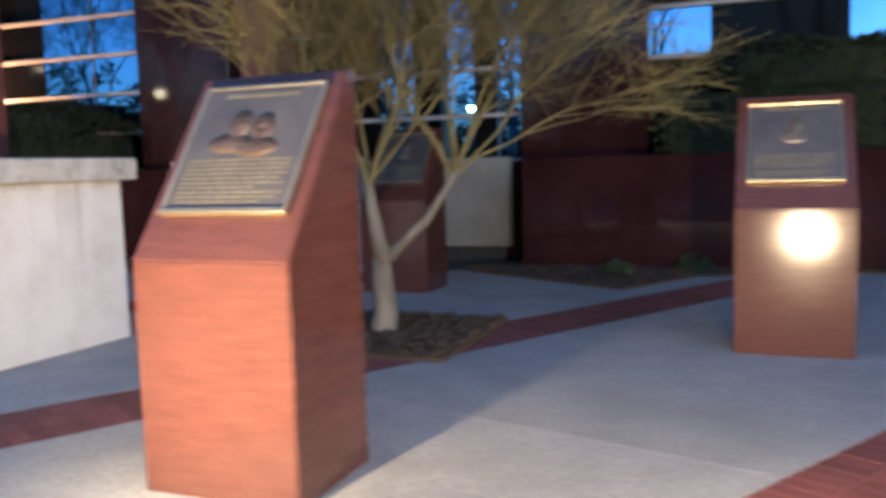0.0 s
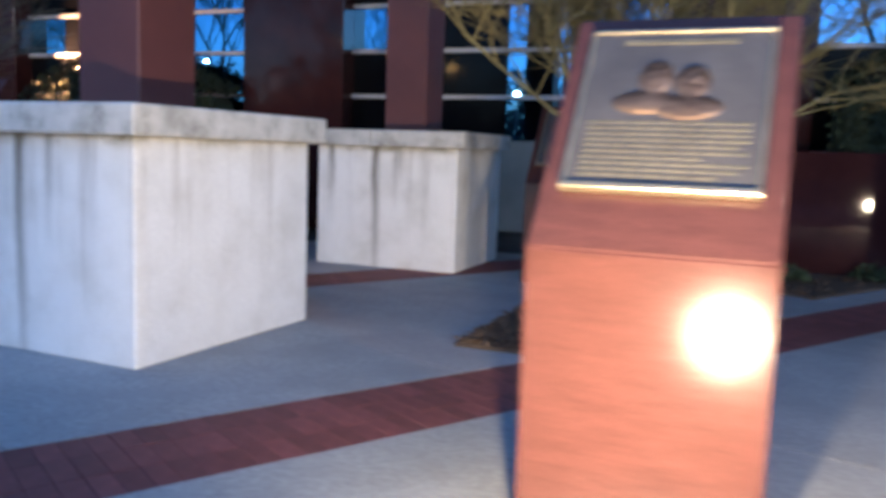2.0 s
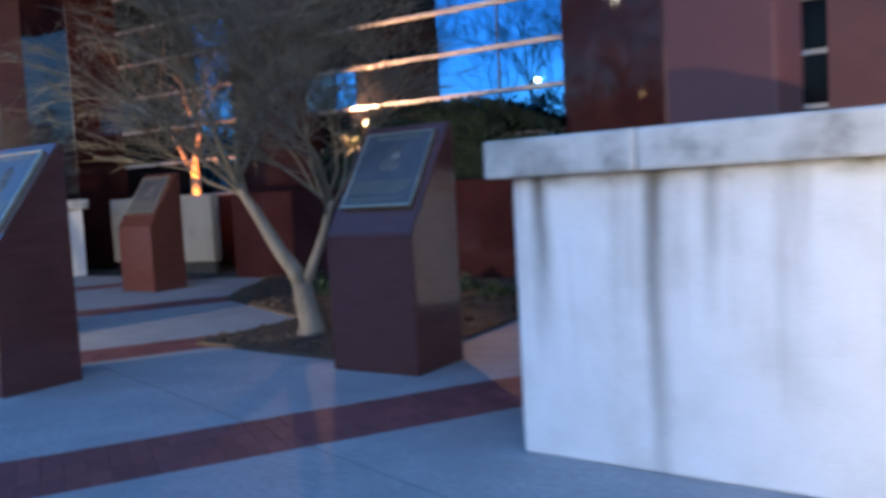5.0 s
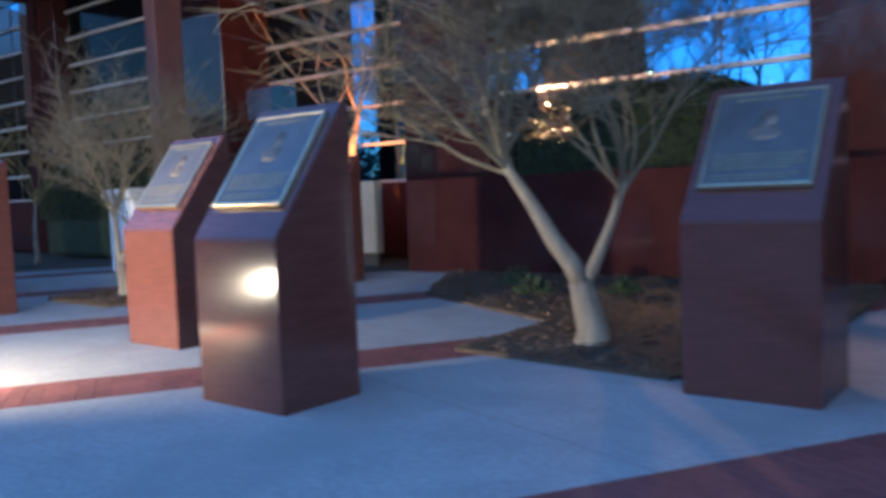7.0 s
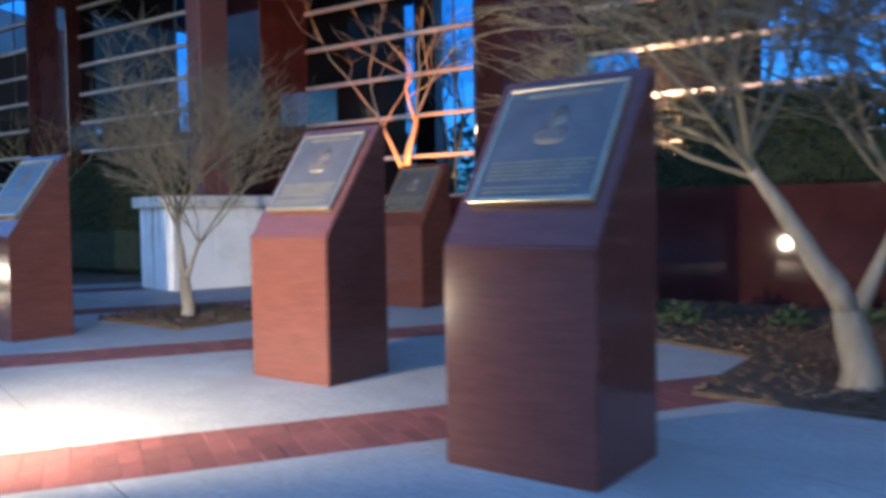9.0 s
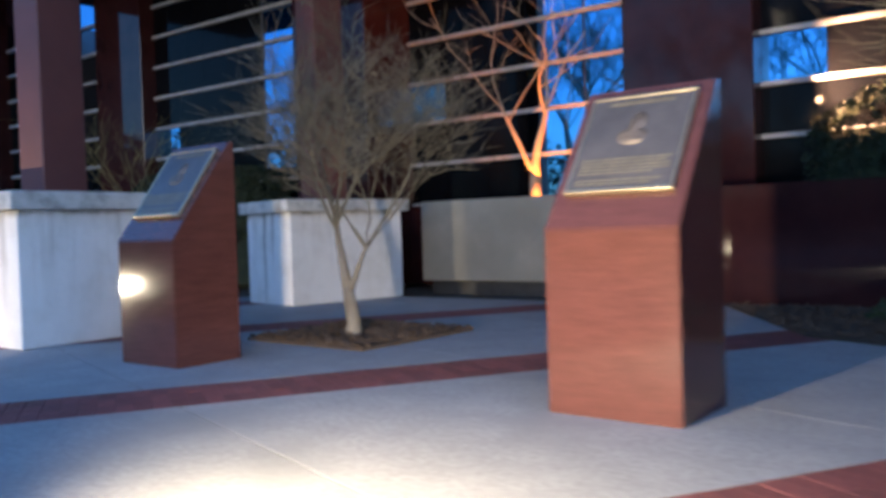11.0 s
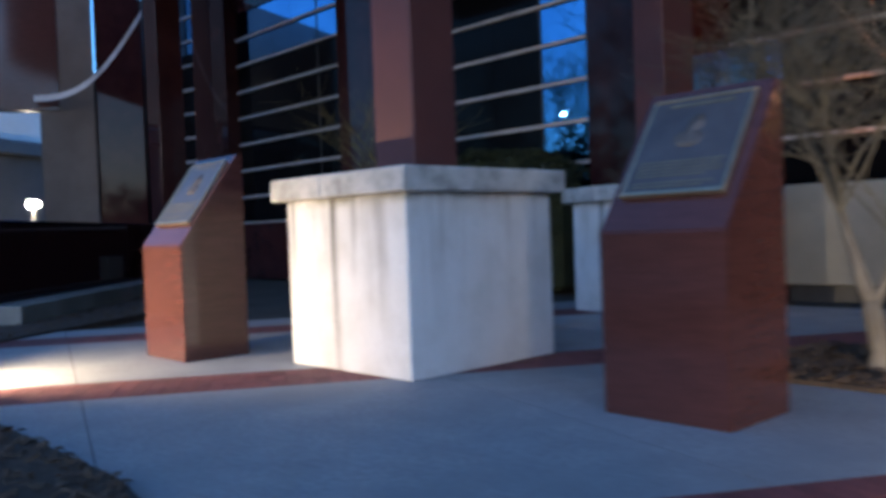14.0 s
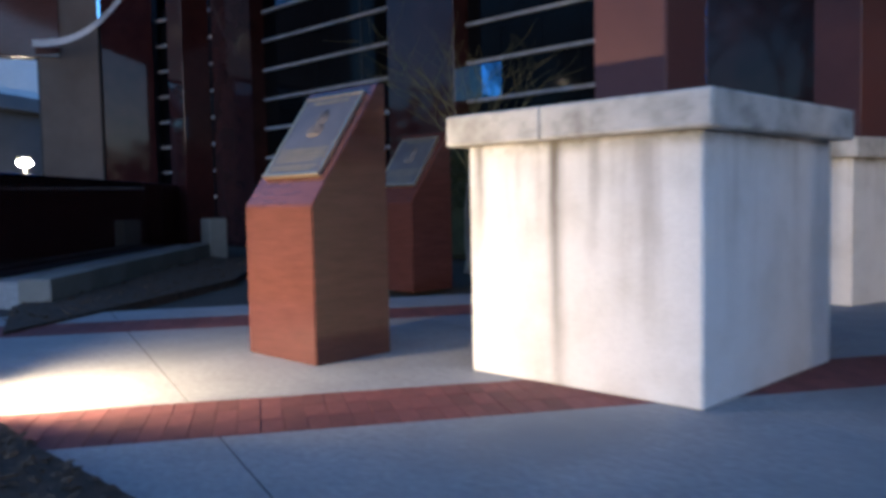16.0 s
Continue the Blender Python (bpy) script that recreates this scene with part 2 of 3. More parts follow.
DULL_RELIEF = surface("dull_bronze_relief", [(0.3, (0.11, 0.092, 0.078)), (0.7, (0.19, 0.155, 0.125))], 8, (0.4, 0.55), 90, metal=0.5, bump=0.2, depth=0.001)
LETTER = surface("worn_bronze_lettering", [(0.3, (0.20, 0.175, 0.12)), (0.7, (0.32, 0.28, 0.19))], 9, (0.35, 0.5), 90, metal=0.6, bump=0.1, depth=0.001)
BRASS = surface("bright_bronze_edge", [(0.3, (0.48, 0.40, 0.26)), (0.7, (0.64, 0.54, 0.37))], 9, (0.28, 0.42), 90, metal=0.9, bump=0.1, depth=0.001)
ALU = surface("painted_mullion", [(0.3, (0.30, 0.28, 0.27)), (0.7, (0.42, 0.40, 0.39))], 3, (0.45, 0.6), 60, metal=0.1, bump=0.05)
BLACK = surface("black_metal", [(0.3, (0.02, 0.02, 0.02)), (0.7, (0.045, 0.045, 0.045))], 5, (0.4, 0.6), 60)
# near-black: the dark of unlit depth is put into the colour
NEAR_BLACK = surface("near_black_panel", [(0.3, (0.008, 0.008, 0.009)), (0.7, (0.018, 0.017, 0.017))], 1.0, (0.7, 0.9), 20)


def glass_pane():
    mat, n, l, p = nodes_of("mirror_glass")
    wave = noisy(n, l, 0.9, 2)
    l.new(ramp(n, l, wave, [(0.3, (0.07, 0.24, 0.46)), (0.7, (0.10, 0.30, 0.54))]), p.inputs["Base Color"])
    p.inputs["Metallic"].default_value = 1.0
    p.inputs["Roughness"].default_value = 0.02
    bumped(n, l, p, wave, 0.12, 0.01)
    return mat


# near-black and hardly reflecting: a dark reflection put into the pane's colour
def dark_pane():
    mat, n, l, p = nodes_of("near_black_glass")
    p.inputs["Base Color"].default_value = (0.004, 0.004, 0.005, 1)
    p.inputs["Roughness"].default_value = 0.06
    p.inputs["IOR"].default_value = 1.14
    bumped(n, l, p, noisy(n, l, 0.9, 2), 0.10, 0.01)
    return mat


MIRROR, DARK_PANE = glass_pane(), dark_pane()


def glowing(name, colour, strength):
    mat, n, l, p = nodes_of(name)
    p.inputs["Base Color"].default_value = (*colour, 1)
    p.inputs["Emission Color"].default_value = (*colour, 1)
    p.inputs["Emission Strength"].default_value = strength
    return mat


LAMP_GLASS = glowing("lit_lamp_glass", (1.0, 0.86, 0.66), 60.0)
SODIUM_GLASS = glowing("lit_sodium_glass", (1.0, 0.60, 0.22), 40.0)

# ---------------------------------------------------------------- ground and paving
DIR = Vector((0.635, 0.773))      # along the brick bands
NOR = Vector((0.773, -0.635))     # across them
BANDS = (-23.1, -19.75, -16.1, -12.75, -9.35, -5.58, -2.1)
WIDE = 0.70


def uv(c, a):
    """The place at c across and a along the bands."""
    q = NOR * c + DIR * a
    return q.x, q.y


def ground_sheet():
    bm = bmesh.new()
    for r, z in ((400.0, -0.06),):
        prism(bm, [(-12 + r * math.cos(i * math.tau / 48), 8 + r * math.sin(i * math.tau / 48)) for i in range(48)], z - 0.2, z)
    return tagged(part("ground", bm, SOIL), "dark bare earth around and beyond the paved plaza", "ground", kind="structure")


ground_sheet()


def clip_poly(poly, px, py, nx, ny):
    """The part of poly where (p - (px, py)) . n >= 0."""
    out = []
    for i, a in enumerate(poly):
        b = poly[(i + 1) % len(poly)]
        da = (a[0] - px) * nx + (a[1] - py) * ny
        db = (b[0] - px) * nx + (b[1] - py) * ny
        if da >= 0:
            out.append(a)
        if da * db < 0:
            k = da / (da - db)
            out.append((a[0] + k * (b[0] - a[0]), a[1] + k * (b[1] - a[1])))
    return out


def slab(outline, parent):
    bm = bmesh.new()
    prism(bm, outline, -0.12, 0.0)
    return part("slab", bm, PAVING, parent)


pavement = tagged(empty("pavement"), "grey brushed concrete plaza paving cut by diagonal joints", "pavement", kind="structure")
JOINT = Vector((math.cos(radians(-25)), math.sin(radians(-25))))
JN = Vector((-JOINT.y, JOINT.x))
STEP = 2.35
strips = [(BANDS[i] + WIDE, BANDS[i + 1]) for i in range(len(BANDS) - 1)] + [(-2.1 + WIDE, 8.0), (-27.0, BANDS[0])]
SEALANT = surface("grey_joint_sealant", [(0.3, (0.07, 0.07, 0.068)), (0.7, (0.11, 0.11, 0.105))], 6, (0.85, 0.95), 50)
for c0, c1 in strips:
    under = [uv(c0, -16), uv(c1, -16), uv(c1, 26), uv(c0, 26)]
    edge = fac(0, 1.5)
    for px, py, nx, ny in ((edge.x, edge.y, SA, -CA), (0, -6.0, 0, 1), (-24.2, 8.0, 0.80, -0.60)):
        under = clip_poly(under, px, py, nx, ny) if len(under) >= 3 else under
    if len(under) >= 3:
        bm = bmesh.new()
        prism(bm, under, -0.09, -0.002)
        part("joint_filler", bm, SEALANT, pavement)
    strip = [uv(c0, -16), uv(c1, -16), uv(c1, 26), uv(c0, 26)]
    for k in range(-8, 9):
        base = Vector((-8.6, 6.96)) + JN * (k * STEP)
        cell = clip_poly(strip, base.x + JN.x * 0.0045, base.y + JN.y * 0.0045, JN.x, JN.y)
        if len(cell) < 3:
            continue
        far = base + JN * (STEP - 0.0045)
        cell = clip_poly(cell, far.x, far.y, -JN.x, -JN.y)
        lim = fac(0, 1.5)
        if len(cell) >= 3:
            cell = clip_poly(cell, lim.x, lim.y, SA, -CA)
        if len(cell) >= 3:
            cell = clip_poly(cell, 0, -6.0, 0, 1)
        if len(cell) >= 3:
            cell = clip_poly(cell, -24.2, 8.0, 0.80, -0.60)
        if len(cell) >= 3:
            slab(cell, pavement)

# ---------------------------------------------------------------- memorial pedestals
PW, PD, PK, PT = 0.76, 0.61, 0.993, 1.78


PAIR = ((-0.060, 0.665, 0.056, 0.078), (0.062, 0.648, 0.056, 0.074), (-0.085, 0.565, 0.110, 0.050), (0.055, 0.545, 0.115, 0.052))
SINGLE = ((0.012, 0.685, 0.048, 0.072), (0.006, 0.640, 0.036, 0.060), (-0.004, 0.592, 0.090, 0.058), (0.000, 0.560, 0.080, 0.030))


def pedestal(lobes, lines, bronze):
    """A red granite pedestal with a sloped face that carries a bronze plaque: lobes of its plain rounded relief, lines of its lettering."""
    top = empty("memorial_pedestal")
    bm = bmesh.new()
    prof = [(0, 0), (0, PK), (0.56, PT), (PD, PT), (PD, 0)]
    left = [bm.verts.new((-PW / 2, y, z)) for y, z in prof]
    right = [bm.verts.new((PW / 2, y, z)) for y, z in prof]
    bm.faces.new(left)
    bm.faces.new(right[::-1])
    for i in range(5):
        bm.faces.new((left[i], right[i], right[(i + 1) % 5], left[(i + 1) % 5]))
    bmesh.ops.recalc_face_normals(bm, faces=bm.faces)
    bmesh.ops.bevel(bm, geom=list(bm.edges), offset=0.008, segments=2, affect="EDGES")
    part("body", bm, GRANITE, top)
    slope = math.atan2(PT - PK, 0.56)
    m = Matrix.Translation((0, 0, PK)) @ Matrix.Rotation(slope, 4, "X")
    # plaque, in the plane of the slope: x across, y up the slope
    w, y0, y1, t = 0.62, 0.215, 0.885, 0.026
    plaque = boxed("plaque", (-w / 2, y0, 0.001, w / 2, y1, t), BRONZE, top, 0.003, "dark bronze plaque with raised lines of lettering")
    plaque.data.transform(m)
    for name, dims, label in (
        ("lower_edge", (-w / 2 - 0.002, y0 - 0.004, 0.002, w / 2 + 0.002, y0 + 0.022, t + 0.013), "bright rubbed lower edge"),
        ("upper_edge", (-w / 2, y1 - 0.016, 0.002, w / 2, y1 + 0.002, t + 0.009), ""),
        ("side_edge", (-w / 2 - 0.001, y0 + 0.022, 0.002, -w / 2 + 0.015, y1 - 0.016, t + 0.008), ""),
        ("side_edge", (w / 2 - 0.015, y0 + 0.022, 0.002, w / 2 + 0.001, y1 - 0.016, t + 0.008), ""),
    ):
        boxed(name, dims, BRASS, plaque, 0.004, label).data.transform(m)
    # lettering too small to read: raised bars broken into words
    rnd = random.Random(3)
    for k in range(lines):
        if lines < 9 and k == 2:
            continue
        y, x = y0 + 0.050 + k * 0.0235, -w / 2 + 0.05
        end = w / 2 - 0.05 - (rnd.uniform(0.05, 0.2) if k in (0, 3) else 0.0)
        bm = bmesh.new()
        while x < end - 0.02:
            wide = min(rnd.uniform(0.03, 0.09), end - x)
            box(bm, x, y, t - 0.002, x + wide, y + 0.010, t + 0.003)
            x += wide + 0.008
        part("text_line", bm, LETTER, plaque).data.transform(m)
    boxed("title_line", (-w / 2 + 0.12, y1 - 0.064, t - 0.002, w / 2 - 0.12, y1 - 0.044, t + 0.004), LETTER, plaque).data.transform(m)
    # plain rounded relief
    bm = bmesh.new()
    made = bmesh.ops.create_grid(bm, x_segments=44, y_segments=40, size=1)["verts"]
    for v in made:
        x, y = v.co.x * 0.205, 0.615 + v.co.y * 0.145
        h = 0.0
        for n, (cx, cy, rx, ry) in enumerate(lobes):
            q = 1.0 - ((x - cx) / rx) ** 2 - ((y - cy) / ry) ** 2
            if q > 0:
                h = max(h, (0.026 if n < len(lobes) // 2 else 0.020) * math.sqrt(q) * (1 + 0.30 * noise.noise(Vector((x * 42, y * 42, n)))))
        v.co = Vector((x, y, t - 0.003 + h))
    rel = part("relief", bm, bronze, plaque, "worn low bronze relief", smooth=True)
    rel.data.transform(m)
    return top


def corner_pose(x, y, yaw):
    """Pose of a pedestal whose front right foot stands at (x, y)."""
    a = radians(yaw)
    return pose(x - PW / 2 * math.cos(a), y - PW / 2 * math.sin(a), 0, 0, 0, yaw)


STANDS = (
    (-0.582, 4.275, -9.5, "red granite pedestal with bronze plaque, brightly lit by a ground floodlight"),
    (2.165, 7.155, -9.0, "red granite pedestal with bronze plaque, its face glaring in a floodlight"),
    (-6.494, 7.470, -7.5, "unlit dark red granite pedestal with bronze plaque beside a tree bed"),
    (-9.114, 6.262, -8.4, "red granite pedestal with bronze plaque on the open paving"),
    (-11.355, 7.530, -9.0, "warmly lit red granite pedestal with bronze plaque beside a brick band"),
    (-15.287, 7.979, -8.3, "dark red granite pedestal with bronze plaque beside a young tree"),
    (-19.944, 8.010, -7.0, "lit red granite pedestal with bronze plaque beside a concrete plinth"),
    (-13.05, 11.80, -8.0, "shaded red granite pedestal with bronze plaque near the granite pier"),
    (-22.06, 11.45, -8.0, "shaded red granite pedestal with bronze plaque behind another one"),
    (-1.38, 9.90, -8.0, "shaded red granite pedestal with bronze plaque behind a tree"),
)
first, second = pedestal(PAIR, 10, RELIEF), pedestal(SINGLE, 8, DULL_RELIEF)
for ob in (first, second):
    tagged(ob, category="pedestal", group="memorial pedestals on the plaza")
for i, (x, y, yaw, label) in enumerate(STANDS):
    ob = (first, second)[i] if i < 2 else copy_thing(second, corner_pose(x, y, yaw))
    if i < 2:
        ob.matrix_world = corner_pose(x, y, yaw)
    ob["label"] = label


# ---------------------------------------------------------------- plinths with piers
def plinth(cx, cy, wx, wy, yaw, pier, label, pier_dx=0.0):
    top = tagged(empty("column_plinth", pose(cx, cy, 0, 0, 0, yaw)), label, "plinth", "concrete column plinths")
    hx, hy = wx / 2, wy / 2
    seam = -0.14
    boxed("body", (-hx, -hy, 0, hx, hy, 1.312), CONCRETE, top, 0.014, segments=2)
    o = 0.095
    for x0, x1 in ((-hx - o, seam - 0.003), (seam + 0.003, hx + o)):
        boxed("cap", (x0, -hy - o, 1.312, x1, hy + o, 1.490), CAP, top, 0.016, "grey weathered cap stone", 2)
    h = pier / 2
    boxed("pier", (-h + pier_dx, -h, 1.49, h + pier_dx, h, 7.6), PIER, top, 0.01, "red stone pier rising from the plinth")
    return top


plinth(-4.311, 6.785, 1.59, 1.69, -11.0, 0.52, "stained white concrete plinth with a red pier, near the path")
plinth(-18.24, 9.115, 1.47, 1.55, -7.0, 0.47, "floodlit white concrete plinth with a red pier")
plinth(-3.60, 11.08, 1.66, 1.45, -8.0, 0.5, "shaded white concrete plinth with a red pier, behind the front one")
plinth(-18.12, 13.60, 1.25, 1.95, -20.0, 0.5, "white concrete plinth with a red pier behind a young tree")

# ---------------------------------------------------------------- building front
LEFTS = [-0.72 - 6.6 * k for k in range(-2, 6)]     # left edges of the granite piers
PIERW = 1.78
ROWS_Z = [1.41 + 0.68 * k for k in range(9)]
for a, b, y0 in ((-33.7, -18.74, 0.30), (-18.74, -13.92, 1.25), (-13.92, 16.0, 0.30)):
    ob = boxed("wall_front", (a, y0, -0.1, b, y0 + 0.30, 9.2), NEAR_BLACK)
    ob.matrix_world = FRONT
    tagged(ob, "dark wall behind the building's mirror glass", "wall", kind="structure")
for name, dims in (("wall_left", (-33.7, 0.60, -0.1, -33.4, 14, 9.2)), ("wall_right", (15.7, 0.60, -0.1, 16.0, 14, 9.2)), ("wall_back", (-33.7, 14, -0.1, 16, 14.3, 9.2)), ("roof", (-33.7, 0.3, 9.2, 16, 14.3, 9.5))):
    ob = boxed(name, dims, DARK_GRANITE)
    ob.matrix_world = FRONT
    tagged(ob, "plain dark red granite building " + name.split("_")[0], name.split("_")[0], kind="structure")

for i, s in enumerate(LEFTS):
    deep = 1.25 if s in (LEFTS[4], LEFTS[5]) else 0.30
    ob = boxed("granite_pier", (s, -0.35, 0, s + PIERW, deep, 9.2), DARK_GRANITE, None, 0.012)
    ob.matrix_world = FRONT
    tagged(ob, "broad polished dark red granite pier between windows", "pier", "granite piers of the building", "structure")

for i, s in enumerate(LEFTS[1:]):
    a, b = s + PIERW, LEFTS[i]
    win = tagged(empty("window_%d" % (i + 1), FRONT), "mirror glass window wall with pale horizontal mullions", "window", "window bays", "structure")
    cols = [a, a + 0.8, a + 1.7, a + 2.5, a + 3.6, b]
    back, heights = (0.90, [1.46 + 0.75 * k for k in range(9)]) if i == 4 else (0.0, ROWS_Z)
    boxed("sill_wall", (a, back - 0.10, 0, b, back + 0.30, heights[0] - 0.01), DARK_GRANITE, win)
    for r, z in enumerate(heights[:-1]):
        for c in range(5):
            # sky and dark reflections are fixed per pane: mirror against near-black glass
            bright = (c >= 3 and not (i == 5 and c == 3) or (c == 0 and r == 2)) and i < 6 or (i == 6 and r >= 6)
            boxed("pane", (cols[c] + 0.004, back + 0.02, z + 0.02, cols[c + 1] - 0.004, back + 0.05, heights[r + 1] - 0.02), MIRROR if bright else DARK_PANE, win)
        boxed("mullion", (a, back - 0.045, z - 0.032, b, back + 0.02, z + 0.032), ALU, win, 0.004)
    boxed("upright", (cols[4] - 0.012, back, heights[0], cols[4] + 0.012, back + 0.02, heights[-1]), BLACK, win)
    boxed("head_panel", (a, back - 0.02, heights[-1], b, back + 0.30, 9.2), DARK_GRANITE, win)

# upper storey carried out over the piers
ob = boxed("upper_storey", (-31.0, -7.45, 7.6, 16.0, 0.30, 11.5), DARK_GRANITE, None, 0.02)
ob.matrix_world = FRONT
tagged(ob, "dark granite upper storey overhanging the plaza on stone piers", "upper storey", kind="structure")

# low granite wall with a hedge behind it, bay by bay
def hedge(s0, s1, height, seed, label):
    rnd = random.Random(seed)
    bm = bmesh.new()
    n = int((s1 - s0) * 1500)
    for k in range(n):
        s, t = rnd.uniform(s0, s1), rnd.random()
        e = min(s - s0, s1 - s) / 1.3
        h = height * (0.80 + 0.20 * math.sin(min(1, e) * math.pi / 2)) + 0.10 * noise.noise(Vector((s * 1.3, seed, 0.0)))
        if rnd.random() < 0.55:
            d, z = 1.05 + 0.10 * noise.noise(Vector((s * 2, t * 4, seed))), 0.9 + t * (h - 1.0)
        else:
            d, z = rnd.uniform(0.25, 1.05), h + rnd.uniform(-0.12, 0.04)
        d -= max(0, (z - h + 0.3)) * 0.5
        c = Vector((s, -d, z))
        u = Vector((rnd.gauss(0, 1), rnd.gauss(0, 1), rnd.gauss(0, 1))).normalized()
        v = u.cross(Vector((rnd.gauss(0, 1), rnd.gauss(0, 1), rnd.gauss(0, 1)))).normalized()
        q = rnd.uniform(0.03, 0.055)
        bm.faces.new([bm.verts.new(c + u * q), bm.verts.new(c + v * q * 0.5), bm.verts.new(c - u * q), bm.verts.new(c - v * q * 0.5)])
    top = tagged(empty("hedge", FRONT), label, "hedge", "hedges in front of the windows")
    part("foliage", bm, LEAF, top)["kind"] = "stuff"
    boxed("core", (s0 + 0.10, -0.95, 0.0, s1 - 0.10, -0.25, height * 0.80 - 0.06), LEAF, top, 0.10)
    boxed("core", (s0 + 0.95, -0.90, height * 0.80 - 0.06, s1 - 0.95, -0.30, height - 0.16), LEAF, top, 0.06)
    return top


def low_wall(s0, s1, height, label):
    ob = boxed("low_wall", (s0, -1.45, -0.1, s1, -1.15, height), DARK_GRANITE, None, 0.01)
    ob.matrix_world = FRONT
    return tagged(ob, label, "wall", "low granite walls", "structure")


low_wall(-13.0, -6.0, 1.42, "low polished dark red granite wall before a hedge")
low_wall(-0.45, 9.0, 1.42, "low polished dark red granite wall before a clipped hedge")
hedge(-11.4, -7.4, 2.60, 5, "dark clipped evergreen hedge below the windows")
hedge(1.2, 5.6, 2.80, 6, "tall dark evergreen hedge rising over a granite wall")
hedge(-25.4, -20.6, 2.35, 7, "dark evergreen hedge in shade below the windows")


def pale_wall(s0, s1, d, label):
    top = tagged(empty("pale_wall", FRONT), label, "wall", "pale planter walls")
    boxed("panel", (s0, -d, 0.18, s1, -d + 0.22, 1.46), PALE, top, 0.015)
    boxed("base", (s0 + 0.10, -d + 0.14, -0.07, s1 - 0.10, -d + 0.21, 0.18), BLACK, top)


pale_wall(-17.4, -14.45, 0.60, "low grey-beige cast planter wall over a dark recessed base")
pale_wall(-3.9, -0.85, 0.60, "low grey-beige cast planter wall in deep shade")


# ---------------------------------------------------------------- planting beds
def chips_on(outline, count, seed, parent):
    rnd = random.Random(seed)
    xs, ys = [p[0] for p in outline], [p[1] for p in outline]
    bm = bmesh.new()
    k = 0
    while k < count:
        x, y = rnd.uniform(min(xs), max(xs)), rnd.uniform(min(ys), max(ys))
        inside = False
        for i, a in enumerate(outline):
            b = outline[i - 1]
            if (a[1] > y) != (b[1] > y) and x < (b[0] - a[0]) * (y - a[1]) / (b[1] - a[1]) + a[0]:
                inside = not inside
        k += 1
        if not inside:
            continue
        m = Matrix.Translation((x, y, 0.035 + rnd.uniform(0, 0.02))) @ Euler((rnd.uniform(-0.6, 0.6), rnd.uniform(-0.6, 0.6), rnd.uniform(0, 6.3))).to_matrix().to_4x4()
        a, b, c = rnd.uniform(0.015, 0.045), rnd.uniform(0.008, 0.018), 0.006
        vs = [bm.verts.new(m @ Vector(q)) for q in ((-a, -b, 0), (a, -b, 0), (a, b, 0), (-a, b, 0), (0, 0, c * 2))]
        for i in range(4):
            bm.faces.new((vs[i], vs[(i + 1) % 4], vs[4]))
    part("bark_chips", bm, CHIP, parent)["kind"] = "stuff"


def bed(outline, label, count, seed):
    bm = bmesh.new()
    prism(bm, outline, -0.1, 0.03)
    ob = tagged(part("mulch_bed", bm, MULCH), label, "mulch bed", "planting beds", "structure")
    chips_on(outline, count, seed, ob)


def square(cx, cy, size, yaw):
    c, s = math.cos(radians(yaw)) * size / 2, math.sin(radians(yaw)) * size / 2
    return [(cx - c + s, cy - s - c), (cx + c + s, cy + s - c), (cx + c - s, cy + s + c), (cx - c - s, cy - s + c)]


bed(square(-15.05, 10.1, 1.55, -10), "square bed of brown bark mulch round a young tree", 1500, 1)
bed(square(-1.22, 7.72, 1.6, -9), "square bed of brown bark mulch round a leaning tree", 1500, 2)
e0, e1 = fac(-6.2, 1.46), fac(-12.2, 1.46)
bed([(-9.15, 8.25), (-7.40, 7.85), (-6.75, 8.75), (e0.x, e0.y), (e1.x, e1.y), (-11.16, 11.1), (-8.98, 9.68)], "mulched bed reaching from a leaning tree to the granite wall", 3500, 3)
e0, e1 = fac(4.5, 1.46), fac(-1.15, 1.46)
bed([(-1.35, 11.8), (0.65, 10.15), (1.5, 11.2), (e0.x, e0.y), (e1.x, e1.y)], "dark mulched bed before the granite wall", 800, 4)
bed([(-27.0, 6.96), (-20.05, 6.17), (-17.1, 5.83), (-16.75, 5.72), (-16.75, 2.0), (-27.0, 2.0)], "wide bed of coarse dark bark mulch beside the path", 9000, 5)
bed([(-23.0, 7.5), (-24.7, 8.35), (-29.4, 14.0), (-27.6, 14.0), (-25.0, 11.3)], "narrow strip of dark mulch along a low kerb wall", 1500, 6)


